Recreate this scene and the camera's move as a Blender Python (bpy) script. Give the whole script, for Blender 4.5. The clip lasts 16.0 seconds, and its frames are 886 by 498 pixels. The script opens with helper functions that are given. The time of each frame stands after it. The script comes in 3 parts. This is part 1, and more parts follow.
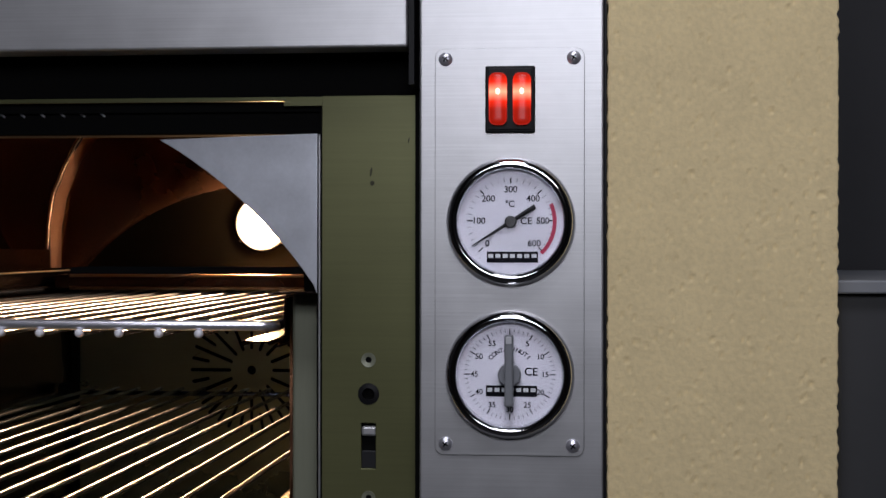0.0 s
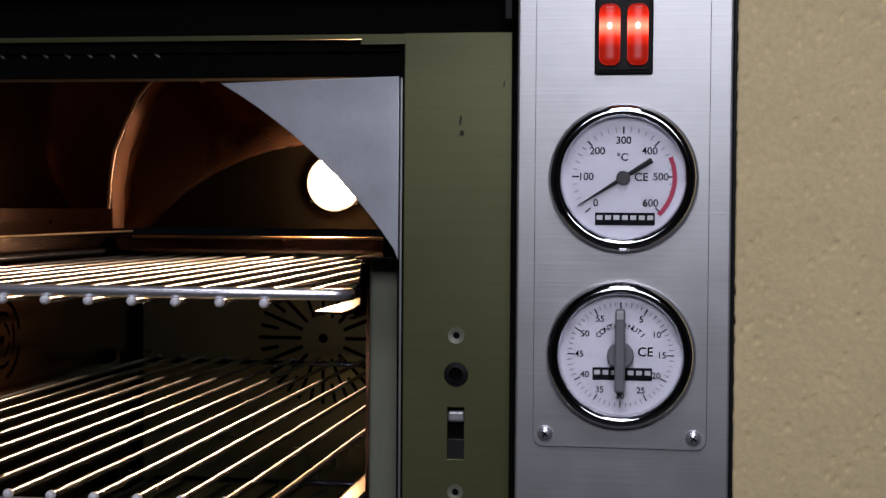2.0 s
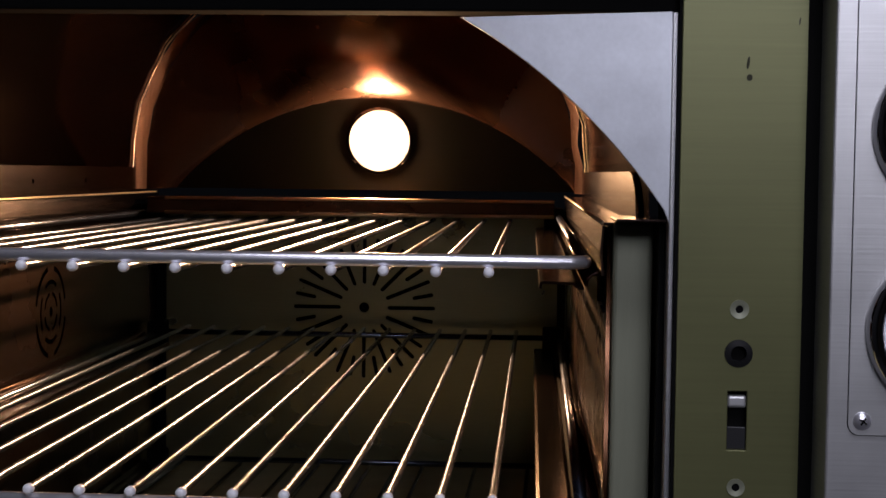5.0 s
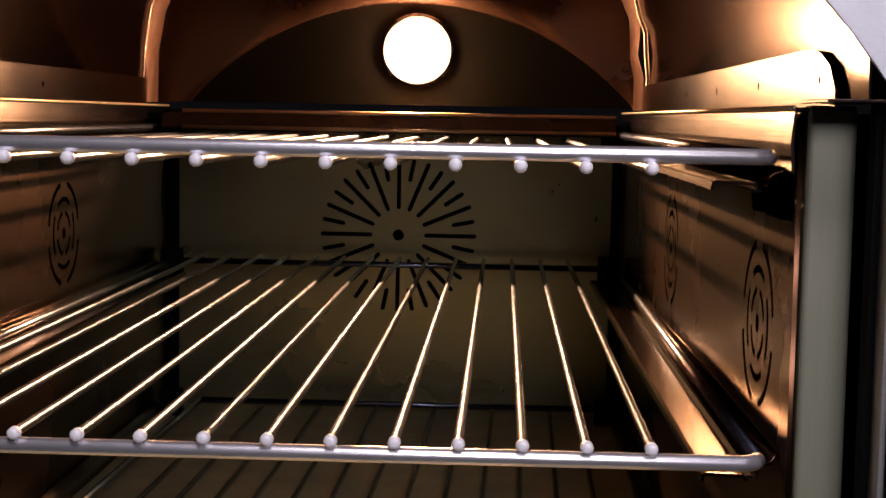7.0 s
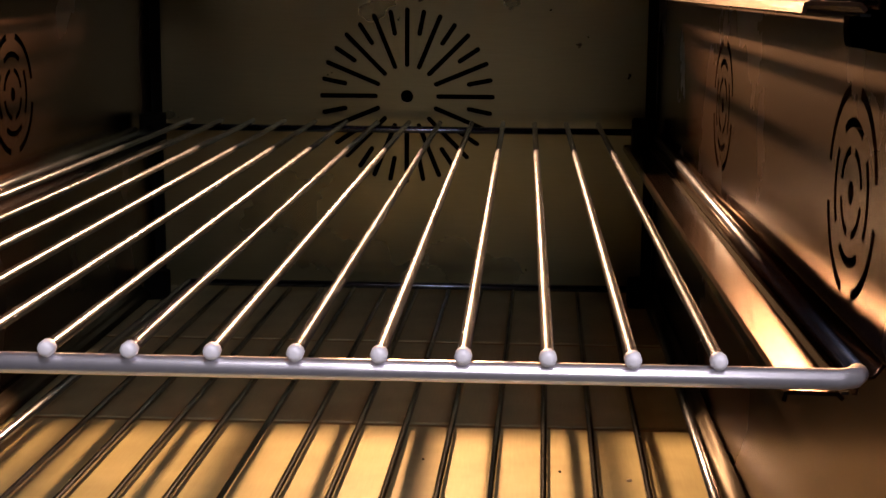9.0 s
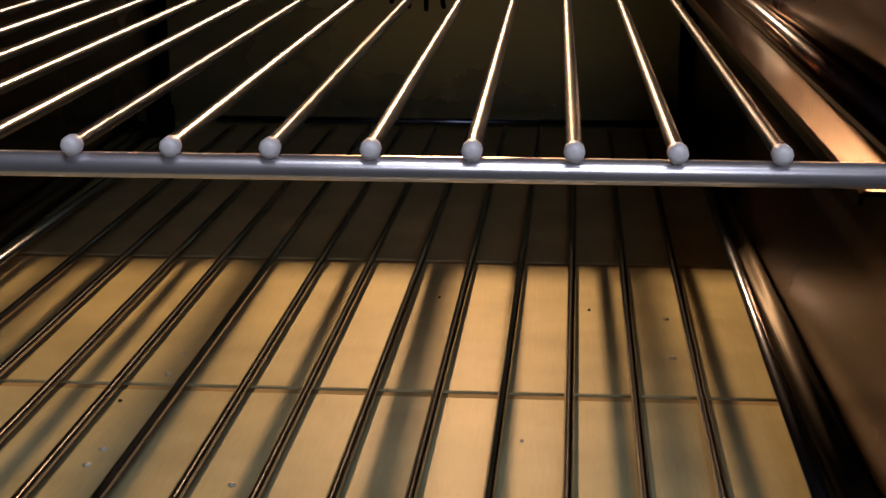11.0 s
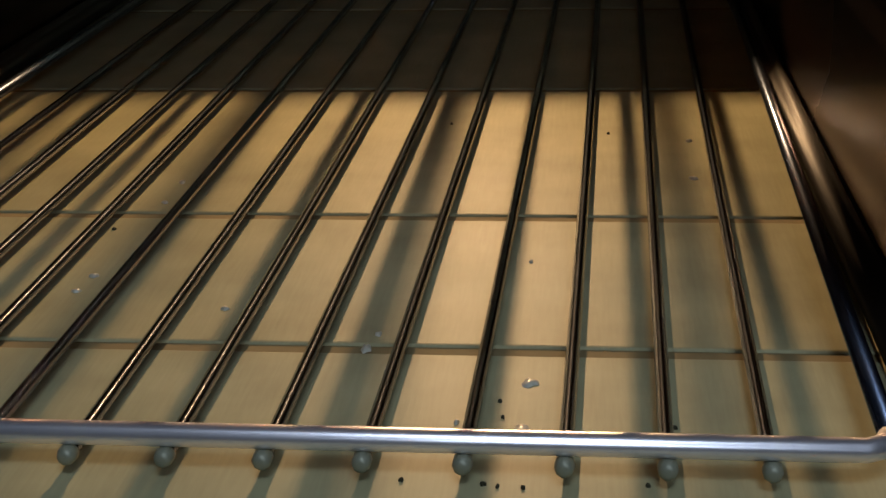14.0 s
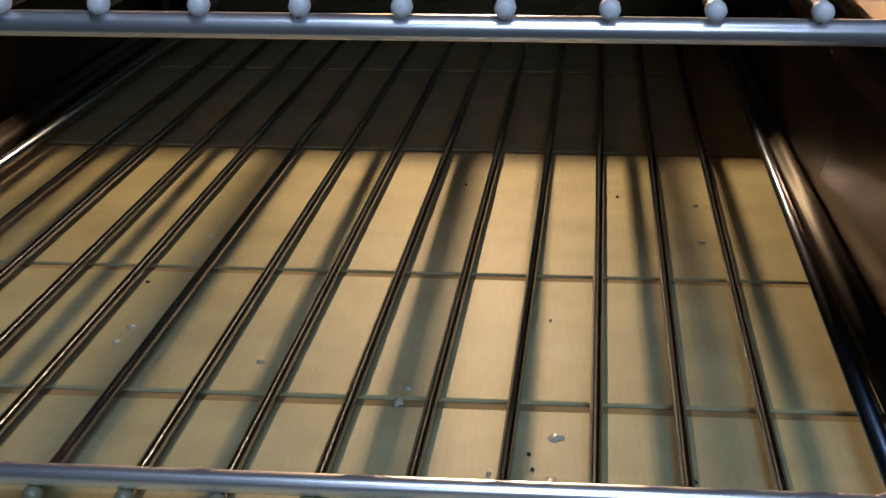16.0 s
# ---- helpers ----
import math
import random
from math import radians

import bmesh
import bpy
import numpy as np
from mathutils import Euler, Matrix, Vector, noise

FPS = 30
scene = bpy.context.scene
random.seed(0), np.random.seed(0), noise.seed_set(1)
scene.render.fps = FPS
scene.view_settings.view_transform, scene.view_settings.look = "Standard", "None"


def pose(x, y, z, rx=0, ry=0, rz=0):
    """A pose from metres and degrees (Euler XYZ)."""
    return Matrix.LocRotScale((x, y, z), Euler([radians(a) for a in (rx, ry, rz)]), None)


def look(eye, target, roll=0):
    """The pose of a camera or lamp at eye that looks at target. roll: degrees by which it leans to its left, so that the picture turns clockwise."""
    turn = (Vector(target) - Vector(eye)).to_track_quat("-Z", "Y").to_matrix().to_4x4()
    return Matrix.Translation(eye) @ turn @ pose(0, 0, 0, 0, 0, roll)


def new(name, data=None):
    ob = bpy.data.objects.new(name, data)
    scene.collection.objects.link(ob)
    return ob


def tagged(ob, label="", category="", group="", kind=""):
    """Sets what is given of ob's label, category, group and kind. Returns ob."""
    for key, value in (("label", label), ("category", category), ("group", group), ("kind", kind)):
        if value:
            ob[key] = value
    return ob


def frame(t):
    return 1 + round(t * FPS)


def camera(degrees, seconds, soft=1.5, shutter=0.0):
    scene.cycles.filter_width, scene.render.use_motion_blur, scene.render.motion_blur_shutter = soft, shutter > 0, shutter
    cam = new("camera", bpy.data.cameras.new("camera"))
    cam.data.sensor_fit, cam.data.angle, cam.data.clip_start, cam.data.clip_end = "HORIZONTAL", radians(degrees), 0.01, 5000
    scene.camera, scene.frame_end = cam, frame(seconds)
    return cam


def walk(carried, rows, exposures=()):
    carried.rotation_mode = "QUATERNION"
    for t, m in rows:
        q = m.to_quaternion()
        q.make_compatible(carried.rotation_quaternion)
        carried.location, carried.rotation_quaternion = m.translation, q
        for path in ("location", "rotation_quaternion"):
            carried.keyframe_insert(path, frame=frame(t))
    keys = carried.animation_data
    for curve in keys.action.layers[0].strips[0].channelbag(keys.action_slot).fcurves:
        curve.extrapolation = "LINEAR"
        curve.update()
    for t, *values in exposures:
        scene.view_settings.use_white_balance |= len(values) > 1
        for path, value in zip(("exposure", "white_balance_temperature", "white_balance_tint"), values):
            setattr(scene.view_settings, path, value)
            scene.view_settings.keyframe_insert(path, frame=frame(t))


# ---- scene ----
cam = camera(34.00, 16.0)
PATH = [
    (0, (0.0784, -0.6812, 0.0945), (0.0293, -0.1836, 0.0925), 0.04),
    (0.5, (0.0704, -0.6674, 0.0952), (0.0196, -0.1700, 0.0885), 0.03),
    (1, (0.0623, -0.6436, 0.0961), (0.0084, -0.1466, 0.0845), -0.03),
    (1.5, (0.0577, -0.6208, 0.0942), (-0.0027, -0.1247, 0.0809), 0.16),
    (2, (0.0574, -0.5921, 0.0926), (-0.0159, -0.0978, 0.0779), 0.39),
    (2.5, (0.0416, -0.5721, 0.0921), (-0.0337, -0.0781, 0.0761), 0.49),
    (3, (0.0064, -0.5632, 0.0942), (-0.0575, -0.0676, 0.0756), 0.37),
    (3.5, (-0.0217, -0.5542, 0.0937), (-0.0772, -0.0576, 0.0745), 0.39),
    (4, (-0.0497, -0.5447, 0.0939), (-0.0976, -0.0474, 0.0725), 0.41),
    (4.5, (-0.0760, -0.5345, 0.0917), (-0.1160, -0.0367, 0.0681), 0.49),
    (5, (-0.1073, -0.5252, 0.0875), (-0.1373, -0.0268, 0.0609), 0.67),
    (5.2, (-0.1207, -0.5222, 0.0840), (-0.1459, -0.0235, 0.0572), 0.86),
    (7.5, (-0.1770, -0.3799, 0.0589), (-0.1941, 0.1168, 0.0043), 1.02),
    (8, (-0.1746, -0.3501, 0.0554), (-0.1950, 0.1453, -0.0095), 0.79),
    (10.3, (-0.1721, -0.2457, 0.0294), (-0.2045, 0.2381, -0.0927), 0.10),
    (10.5, (-0.1697, -0.2420, 0.0262), (-0.2056, 0.2404, -0.1001), 0.20),
    (11, (-0.1706, -0.2363, 0.0161), (-0.2051, 0.2437, -0.1197), -0.05),
    (11.5, (-0.1687, -0.2330, 0.0120), (-0.2038, 0.2433, -0.1360), -0.19),
    (12, (-0.1660, -0.2277, 0.0100), (-0.2033, 0.2438, -0.1523), 0.11),
    (12.5, (-0.1677, -0.2248, 0.0032), (-0.2046, 0.2449, -0.1641), -0.48),
    (13, (-0.1591, -0.2222, -0.0065), (-0.2057, 0.2455, -0.1770), -1.26),
    (13.5, (-0.1609, -0.2172, -0.0051), (-0.2066, 0.2468, -0.1857), -1.10),
    (14, (-0.1600, -0.2160, -0.0061), (-0.2087, 0.2479, -0.1861), -1.58),
    (14.5, (-0.1622, -0.2100, -0.0038), (-0.2106, 0.2549, -0.1814), -1.28),
    (15, (-0.1722, -0.2147, 0.0016), (-0.2136, 0.2535, -0.1688), -1.47),
    (15.5, (-0.1733, -0.2199, 0.0029), (-0.2150, 0.2497, -0.1635), -1.24),
    (16, (-0.1728, -0.2363, 0.0045), (-0.2141, 0.2341, -0.1597), -0.23),
]
walk(cam, [(t, look(eye, target, roll)) for t, eye, target, roll in PATH],
     [(0, -0.32, 6200, 13), (2.5, -0.42, 6100, 16), (5, -0.25, 6100, 18), (7.5, 0.68, 6800, 26), (8.2, 0.85, 6800, 26), (10.5, -0.25, 6200, 16), (11.2, -0.38, 6100, 14), (12.5, -0.38, 5800, 8), (14.5, -0.60, 5300, 3), (16, -0.28, 4900, 2)])

# ---- light and world ----
world = bpy.data.worlds.new("room_air")
scene.world = world
world.use_nodes = True
world.node_tree.nodes["Background"].inputs[0].default_value = (0.5, 0.55, 0.65, 1)
world.node_tree.nodes["Background"].inputs[1].default_value = 0.004


def area(name, m, size, power, color):
    lamp = bpy.data.lights.new(name, "AREA")
    lamp.shape, lamp.size, lamp.size_y, lamp.energy, lamp.color = "RECTANGLE", size[0], size[1], power, color
    ob = new(name, lamp)
    ob.matrix_world = m
    return ob


# Assumed room light from above; its source is out of view.
area("ceiling_lamp", look((0.05, -0.90, 1.50), (0.0, 0, 0.05)), (0.60, 0.45), 13.0, (0.95, 0.95, 1.0))
# Unseen fill, added to brighten the panel and the rack fronts.
area("front_fill", look((0.08, -0.82, 0.36), (0.02, 0, 0.06)), (0.36, 0.22), 2.4, (0.95, 0.95, 1.0))
LAMP_POWER = 850.0
beam = bpy.data.lights.new("oven_lamp_beam", "SPOT")
beam.energy, beam.color, beam.shadow_soft_size, beam.spot_size, beam.spot_blend = 17.0, (1.0, 0.53, 0.21), 0.0030, radians(84), 0.75
new("oven_lamp_beam", beam).matrix_world = look((-0.2375, 0.699, 0.1185), (-0.245, 0.24, -0.17))


# ---- materials ----
def material(name, color, rough=0.5, metal=0.0, grain=(200, 200, 200), amount=0.12, bump=0.0, stains=0.15, blot=18.0, spec=0.5, emit=None, coat=0.0):
    """A surface with fine grain and larger blotches, both in metres of the object's own space."""
    mat = bpy.data.materials.new(name)
    mat.use_nodes = True
    nt = mat.node_tree
    bsdf = nt.nodes["Principled BSDF"]
    bsdf.inputs["Roughness"].default_value = rough
    bsdf.inputs["Metallic"].default_value = metal
    bsdf.inputs["Specular IOR Level"].default_value = spec
    bsdf.inputs["Coat Weight"].default_value = coat
    coord = nt.nodes.new("ShaderNodeTexCoord")
    mapping = nt.nodes.new("ShaderNodeMapping")
    mapping.inputs["Scale"].default_value = grain
    nt.links.new(coord.outputs["Object"], mapping.inputs[0])
    fine = nt.nodes.new("ShaderNodeTexNoise")
    fine.inputs["Scale"].default_value, fine.inputs["Detail"].default_value = 1.0, 4
    nt.links.new(mapping.outputs[0], fine.inputs[0])
    wide = nt.nodes.new("ShaderNodeTexNoise")
    wide.inputs["Scale"].default_value, wide.inputs["Detail"].default_value = blot, 5
    nt.links.new(coord.outputs["Object"], wide.inputs[0])
    mix = nt.nodes.new("ShaderNodeMath")
    mix.operation = "MULTIPLY_ADD"
    mix.inputs[1].default_value, mix.inputs[2].default_value = amount * 2, 1 - amount - stains
    nt.links.new(fine.outputs[0], mix.inputs[0])
    add = nt.nodes.new("ShaderNodeMath")
    add.operation = "MULTIPLY_ADD"
    add.inputs[1].default_value = stains * 2
    nt.links.new(wide.outputs[0], add.inputs[0])
    nt.links.new(mix.outputs[0], add.inputs[2])
    tint = nt.nodes.new("ShaderNodeVectorMath")
    tint.operation = "SCALE"
    tint.inputs[0].default_value = color
    nt.links.new(add.outputs[0], tint.inputs["Scale"])
    nt.links.new(tint.outputs[0], bsdf.inputs["Base Color"])
    ro = nt.nodes.new("ShaderNodeMath")
    ro.operation = "MULTIPLY_ADD"
    ro.inputs[1].default_value, ro.inputs[2].default_value = 0.25 * rough, rough * 0.875
    nt.links.new(wide.outputs[0], ro.inputs[0])
    nt.links.new(ro.outputs[0], bsdf.inputs["Roughness"])
    if bump:
        b = nt.nodes.new("ShaderNodeBump")
        b.inputs["Strength"].default_value, b.inputs["Distance"].default_value = 1.0, bump
        nt.links.new(fine.outputs[0], b.inputs["Height"])
        nt.links.new(b.outputs[0], bsdf.inputs["Normal"])
    if emit:
        bsdf.inputs["Emission Color"].default_value = (*emit[0], 1)
        bsdf.inputs["Emission Strength"].default_value = emit[1]
    return mat


BRUSHED = material("brushed_steel", (0.58, 0.58, 0.59), 0.42, 0.8, (14, 14, 1100), 0.14, 0.00004, 0.20, 34)
# Stainless steel; the olive it reflects is put into the base colour.
OLIVE = material("olive_reflection_steel", (0.14, 0.143, 0.062), 0.42, 0.5, (16, 16, 900), 0.10, 0.00002, 0.16, 16)
POST = material("pale_green_steel", (0.25, 0.26, 0.19), 0.45, 0.3, (800, 800, 60), 0.08, 0.0, 0.10, 20)
PLATE = material("satin_plate", (0.54, 0.56, 0.61), 0.42, 0.45, (500, 500, 500), 0.08, 0.00002, 0.30, 45)
# Cavity, band, hood and vault steels carry the lamp's orange in their colour.
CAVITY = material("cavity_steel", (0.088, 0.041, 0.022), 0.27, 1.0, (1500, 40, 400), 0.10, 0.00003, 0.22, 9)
BAND = material("band_steel", (0.065, 0.024, 0.009), 0.5, 0.6, (900, 60, 900), 0.14, 0.00004, 0.30, 30)
HOOD = material("hood_steel", (0.19, 0.090, 0.052), 0.27, 0.95, (60, 12, 60), 0.12, 0.00004, 0.30, 12)
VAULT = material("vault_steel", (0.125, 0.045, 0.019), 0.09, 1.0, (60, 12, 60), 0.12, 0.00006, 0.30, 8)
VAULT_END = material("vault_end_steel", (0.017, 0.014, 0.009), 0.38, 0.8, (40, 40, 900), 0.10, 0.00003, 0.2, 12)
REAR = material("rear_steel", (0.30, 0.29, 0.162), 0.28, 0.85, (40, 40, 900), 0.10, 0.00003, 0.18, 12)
CHROME = material("chrome", (0.72, 0.72, 0.74), 0.07, 1.0, amount=0.02, stains=0.04)
WIRE = material("rack_chrome", (0.23, 0.28, 0.41), 0.25, 1.0, (900, 300, 900), 0.14, 0.00003, 0.20, 40)
# Stainless rails; copper from the orange lamplight is mixed into the colour.
RAIL = material("rail_steel", (0.065, 0.033, 0.021), 0.18, 1.0, (900, 30, 900), 0.12, 0.00003, 0.25, 14)
# Darker copy of the rail steel: shade near the floor is in the colour.
SHADED_RAIL = material("shaded_rail", (0.013, 0.009, 0.006), 0.45, 0.0, (900, 30, 900), 0.12, 0.00003, 0.25, 14, spec=0.15)
SLAB = material("floor_stone", (0.365, 0.352, 0.20), 0.5, 0.0, (900, 60, 900), 0.12, 0.00004, 0.40, 30, spec=0.15)
STUCCO = material("sand_stucco", (0.86, 0.69, 0.38), 0.85, 0.0, (420, 420, 420), 0.14, 0.0003, 0.12, 26)
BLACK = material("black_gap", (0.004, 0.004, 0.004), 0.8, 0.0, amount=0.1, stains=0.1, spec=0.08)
RUBBER = material("black_plastic", (0.010, 0.010, 0.011), 0.45, 0.0, amount=0.08, stains=0.1, spec=0.15)
DIAL = material("white_dial", (0.66, 0.66, 0.75), 0.5, 0.0, amount=0.02, stains=0.03)
INK = material("black_ink", (0.008, 0.008, 0.012), 0.6, 0.0, amount=0.05, stains=0.05, spec=0.05)
RED_INK = material("crimson_ink", (0.42, 0.02, 0.07), 0.5, 0.0, amount=0.05, stains=0.05)
SILVER_INK = material("silver_ink", (0.55, 0.56, 0.58), 0.4, 0.2, amount=0.05, stains=0.05)
NEEDLE = material("needle_black", (0.02, 0.02, 0.022), 0.35, 0.0, amount=0.05, stains=0.05)
KNOB = material("grey_plastic", (0.22, 0.23, 0.25), 0.4, 0.0, amount=0.05, stains=0.1)
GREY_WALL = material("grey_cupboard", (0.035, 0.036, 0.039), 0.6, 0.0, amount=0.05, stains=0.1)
# Near-black colour carries the dimness of the room and the recess.
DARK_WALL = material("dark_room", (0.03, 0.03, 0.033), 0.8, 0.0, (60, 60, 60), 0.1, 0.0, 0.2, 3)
RED_LENS = material("red_lens", (0.35, 0.012, 0.006), 0.35, 0.0, amount=0.02, stains=0.05, emit=((1.0, 0.03, 0.008), 0.8))
def glow_by_height(mat, zc):
    nt = mat.node_tree
    bsdf = nt.nodes["Principled BSDF"]
    coord = nt.nodes.new("ShaderNodeTexCoord")
    sep = nt.nodes.new("ShaderNodeSeparateXYZ")
    nt.links.new(coord.outputs["Object"], sep.inputs[0])
    off = nt.nodes.new("ShaderNodeMath")
    off.operation, off.inputs[1].default_value = "SUBTRACT", zc
    nt.links.new(sep.outputs[2], off.inputs[0])
    dist = nt.nodes.new("ShaderNodeMath")
    dist.operation = "ABSOLUTE"
    nt.links.new(off.outputs[0], dist.inputs[0])
    ramp = nt.nodes.new("ShaderNodeMapRange")
    ramp.interpolation_type = "SMOOTHSTEP"
    for k, v in ((1, 0.0), (2, 0.0095), (3, 1.9), (4, 0.30)):
        ramp.inputs[k].default_value = v
    nt.links.new(dist.outputs[0], ramp.inputs[0])
    nt.links.new(ramp.outputs[0], bsdf.inputs["Emission Strength"])
    hue = nt.nodes.new("ShaderNodeValToRGB")
    hue.color_ramp.elements[0].position, hue.color_ramp.elements[0].color = 0.0, (1.0, 0.36, 0.20, 1)
    hue.color_ramp.elements[1].position, hue.color_ramp.elements[1].color = 0.0045 / 0.01, (1.0, 0.028, 0.006, 1)
    wide = nt.nodes.new("ShaderNodeMath")
    wide.operation, wide.inputs[1].default_value = "MULTIPLY", 100
    nt.links.new(dist.outputs[0], wide.inputs[0])
    nt.links.new(wide.outputs[0], hue.inputs[0])
    nt.links.new(hue.outputs[0], bsdf.inputs["Emission Color"])


glow_by_height(RED_LENS, 0.1652)
RED_GLOW = material("red_glow", (0.9, 0.2, 0.08), 0.25, 0.0, amount=0.02, stains=0.05, emit=((1.0, 0.50, 0.34), 3.6))
BULB = material("lit_bulb", (1, 0.8, 0.5), 0.3, 0.0, amount=0.0, stains=0.0, emit=((1.0, 0.63, 0.33), LAMP_POWER))
# Lip and ledge colours likewise include the warm cast of the lamp.
LIP = material("lip_steel", (0.085, 0.057, 0.050), 0.19, 1.0, (900, 30, 900), 0.14, 0.00003, 0.30, 14)
LEDGE = material("ledge_steel", (0.050, 0.021, 0.012), 0.20, 0.9, (900, 30, 900), 0.14, 0.00003, 0.32, 14)
# Darker copy of the rack wire: its colour holds the darkness it mirrors.
SHADED_WIRE = material("shaded_wire", (0.10, 0.11, 0.15), 0.16, 1.0, (900, 300, 900), 0.20, 0.00006, 0.30, 60)
BAR = material("satin_bar", (0.93, 0.92, 1.0), 0.30, 0.85, (300, 300, 300), 0.1, 0.00002, 0.15, 30)
BEAD = material("weld_bead", (0.90, 0.90, 0.95), 0.5, 0.1, (900, 900, 900), 0.12, 0.00005, 0.15, 60)
# Pale gold puts the lamp's glint on ledge edges and the vault seam.
GLINT = material("glint_edge", (0.75, 0.60, 0.42), 0.45, 1.0, (30, 300, 300), 0.15, 0.00003, 0.2, 40)
STAIN = material("dark_stain", (0.035, 0.035, 0.02), 0.6, 0.0, amount=0.1, stains=0.3, blot=600, spec=0.2)
GREASE = material("pale_grease", (0.50, 0.49, 0.40), 0.35, 0.0, amount=0.1, stains=0.35, blot=900)
DISH = material("lamp_dish", (0.6, 0.55, 0.48), 0.5, 0.0, amount=0.03, stains=0.05)
BED = material("joint_bed", (0.24, 0.19, 0.085), 0.9, 0.0, amount=0.1, stains=0.2)
GLASS = bpy.data.materials.new("clear_glass")
GLASS.use_nodes = True
GLASS.node_tree.nodes["Principled BSDF"].inputs["Transmission Weight"].default_value = 1.0
GLASS.node_tree.nodes["Principled BSDF"].inputs["Roughness"].default_value = 0.02
GLASS.node_tree.nodes["Principled BSDF"].inputs["IOR"].default_value = 1.2


# ---- building helpers ----
def thing(name, label, category, group="", kind="", at=(0, 0, 0)):
    ob = new(name)
    ob.empty_display_size = 0.02
    ob.location = at
    return tagged(ob, label, category, group, kind)


def link(name, me, mat, parent=None, label="", smooth=False):
    if mat and not me.materials:
        me.materials.append(mat)
    if smooth:
        me.polygons.foreach_set("use_smooth", [True] * len(me.polygons))
    ob = new(name, me)
    if parent:
        ob.parent = parent
        ob.matrix_parent_inverse = parent.matrix_basis.inverted()
    return tagged(ob, label)


def part(name, bm, mat, parent=None, label="", smooth=False):
    me = bpy.data.meshes.new(name)
    bmesh.ops.recalc_face_normals(bm, faces=bm.faces[:])
    bm.to_mesh(me)
    bm.free()
    return link(name, me, mat, parent, label, smooth)


def box(lo, hi, bevel=0.0, segments=2):
    bm = bmesh.new()
    lo, hi = Vector(lo), Vector(hi)
    bmesh.ops.create_cube(bm, size=1, matrix=Matrix.LocRotScale((lo + hi) / 2, None, hi - lo))
    if bevel:
        bmesh.ops.bevel(bm, geom=bm.edges[:], offset=bevel, segments=segments, affect="EDGES", profile=0.5)
    return bm


def tube(points, radius, sides=10, ends=None):
    """A round bar along points; ends: radii for each point instead of one."""
    bm = bmesh.new()
    rings = []
    pts = [Vector(p) for p in points]
    for i, p in enumerate(pts):
        d = (pts[min(i + 1, len(pts) - 1)] - pts[max(i - 1, 0)]).normalized()
        side = d.cross(Vector((0, 0, 1)) if abs(d.z) < 0.9 else Vector((0, 1, 0))).normalized()
        up = side.cross(d)
        r = ends[i] if ends else radius
        rings.append([bm.verts.new(p + (side * math.cos(a) + up * math.sin(a)) * r) for a in [2 * math.pi * k / sides for k in range(sides)]])
    for a, b in zip(rings, rings[1:]):
        for k in range(sides):
            bm.faces.new((a[k], a[(k + 1) % sides], b[(k + 1) % sides], b[k]))
    bm.faces.new(rings[0])
    bm.faces.new(rings[-1][::-1])
    return bm


def sheet(name, contours, thick, m, mat, parent=None, label="", bevel=0.0):
    """A flat plate with real openings: the first contour is its outline, the rest are holes; m carries its plane into the place."""
    cu = bpy.data.curves.new(name, "CURVE")
    cu.dimensions, cu.fill_mode, cu.extrude, cu.bevel_depth = "2D", "BOTH", thick / 2 - bevel, bevel
    for c in contours:
        sp = cu.splines.new("POLY")
        sp.points.add(len(c) - 1)
        sp.use_cyclic_u = True
        for q, (u, v) in zip(sp.points, c):
            q.co = (u, v, 0, 1)
    tmp = bpy.data.objects.new(name, cu)
    me = bpy.data.meshes.new_from_object(tmp)
    bpy.data.objects.remove(tmp)
    me.transform(m)
    return link(name, me, mat, parent, label)


def extrude_profile(profile, y0, y1, thick):
    """A folded sheet: an open line of (x, z) drawn along y, with thickness."""
    bm = bmesh.new()
    rows = []
    for y in (y0, y1):
        rows.append([bm.verts.new((x, y, z)) for x, z in profile])
    for i in range(len(profile) - 1):
        bm.faces.new((rows[0][i], rows[0][i + 1], rows[1][i + 1], rows[1][i]))
    bmesh.ops.recalc_face_normals(bm, faces=bm.faces[:])
    bmesh.ops.solidify(bm, geom=bm.faces[:], thickness=thick)
    return bm


def disc(radius, depth, sides=48, bevel=0.0):
    """A round plate whose axis is y, its face towards -y at y = 0."""
    bm = bmesh.new()
    bmesh.ops.create_cone(bm, cap_ends=True, segments=sides, radius1=radius, radius2=radius, depth=depth, matrix=Matrix.Translation((0, depth / 2, 0)) @ Matrix.Rotation(math.pi / 2, 4, "X"))
    if bevel:
        rim = [e for e in bm.edges if abs(e.verts[0].co.y - e.verts[1].co.y) < 1e-6]
        bmesh.ops.bevel(bm, geom=rim, offset=bevel, segments=3, affect="EDGES", profile=0.5)
    return bm


def lathe(profile, sides=64):
    """A ring turned about y from (radius, y) pairs, closed round."""
    bm = bmesh.new()
    rings = [[bm.verts.new((r * math.cos(a), y, r * math.sin(a))) for a in [2 * math.pi * k / sides for k in range(sides)]] for r, y in profile]
    for a, b in zip(rings, rings[1:] + rings[:1]):
        for k in range(sides):
            bm.faces.new((a[k], a[(k + 1) % sides], b[(k + 1) % sides], b[k]))
    return bm


def moved(bm, m):
    bmesh.ops.transform(bm, matrix=m, verts=bm.verts[:])
    return bm


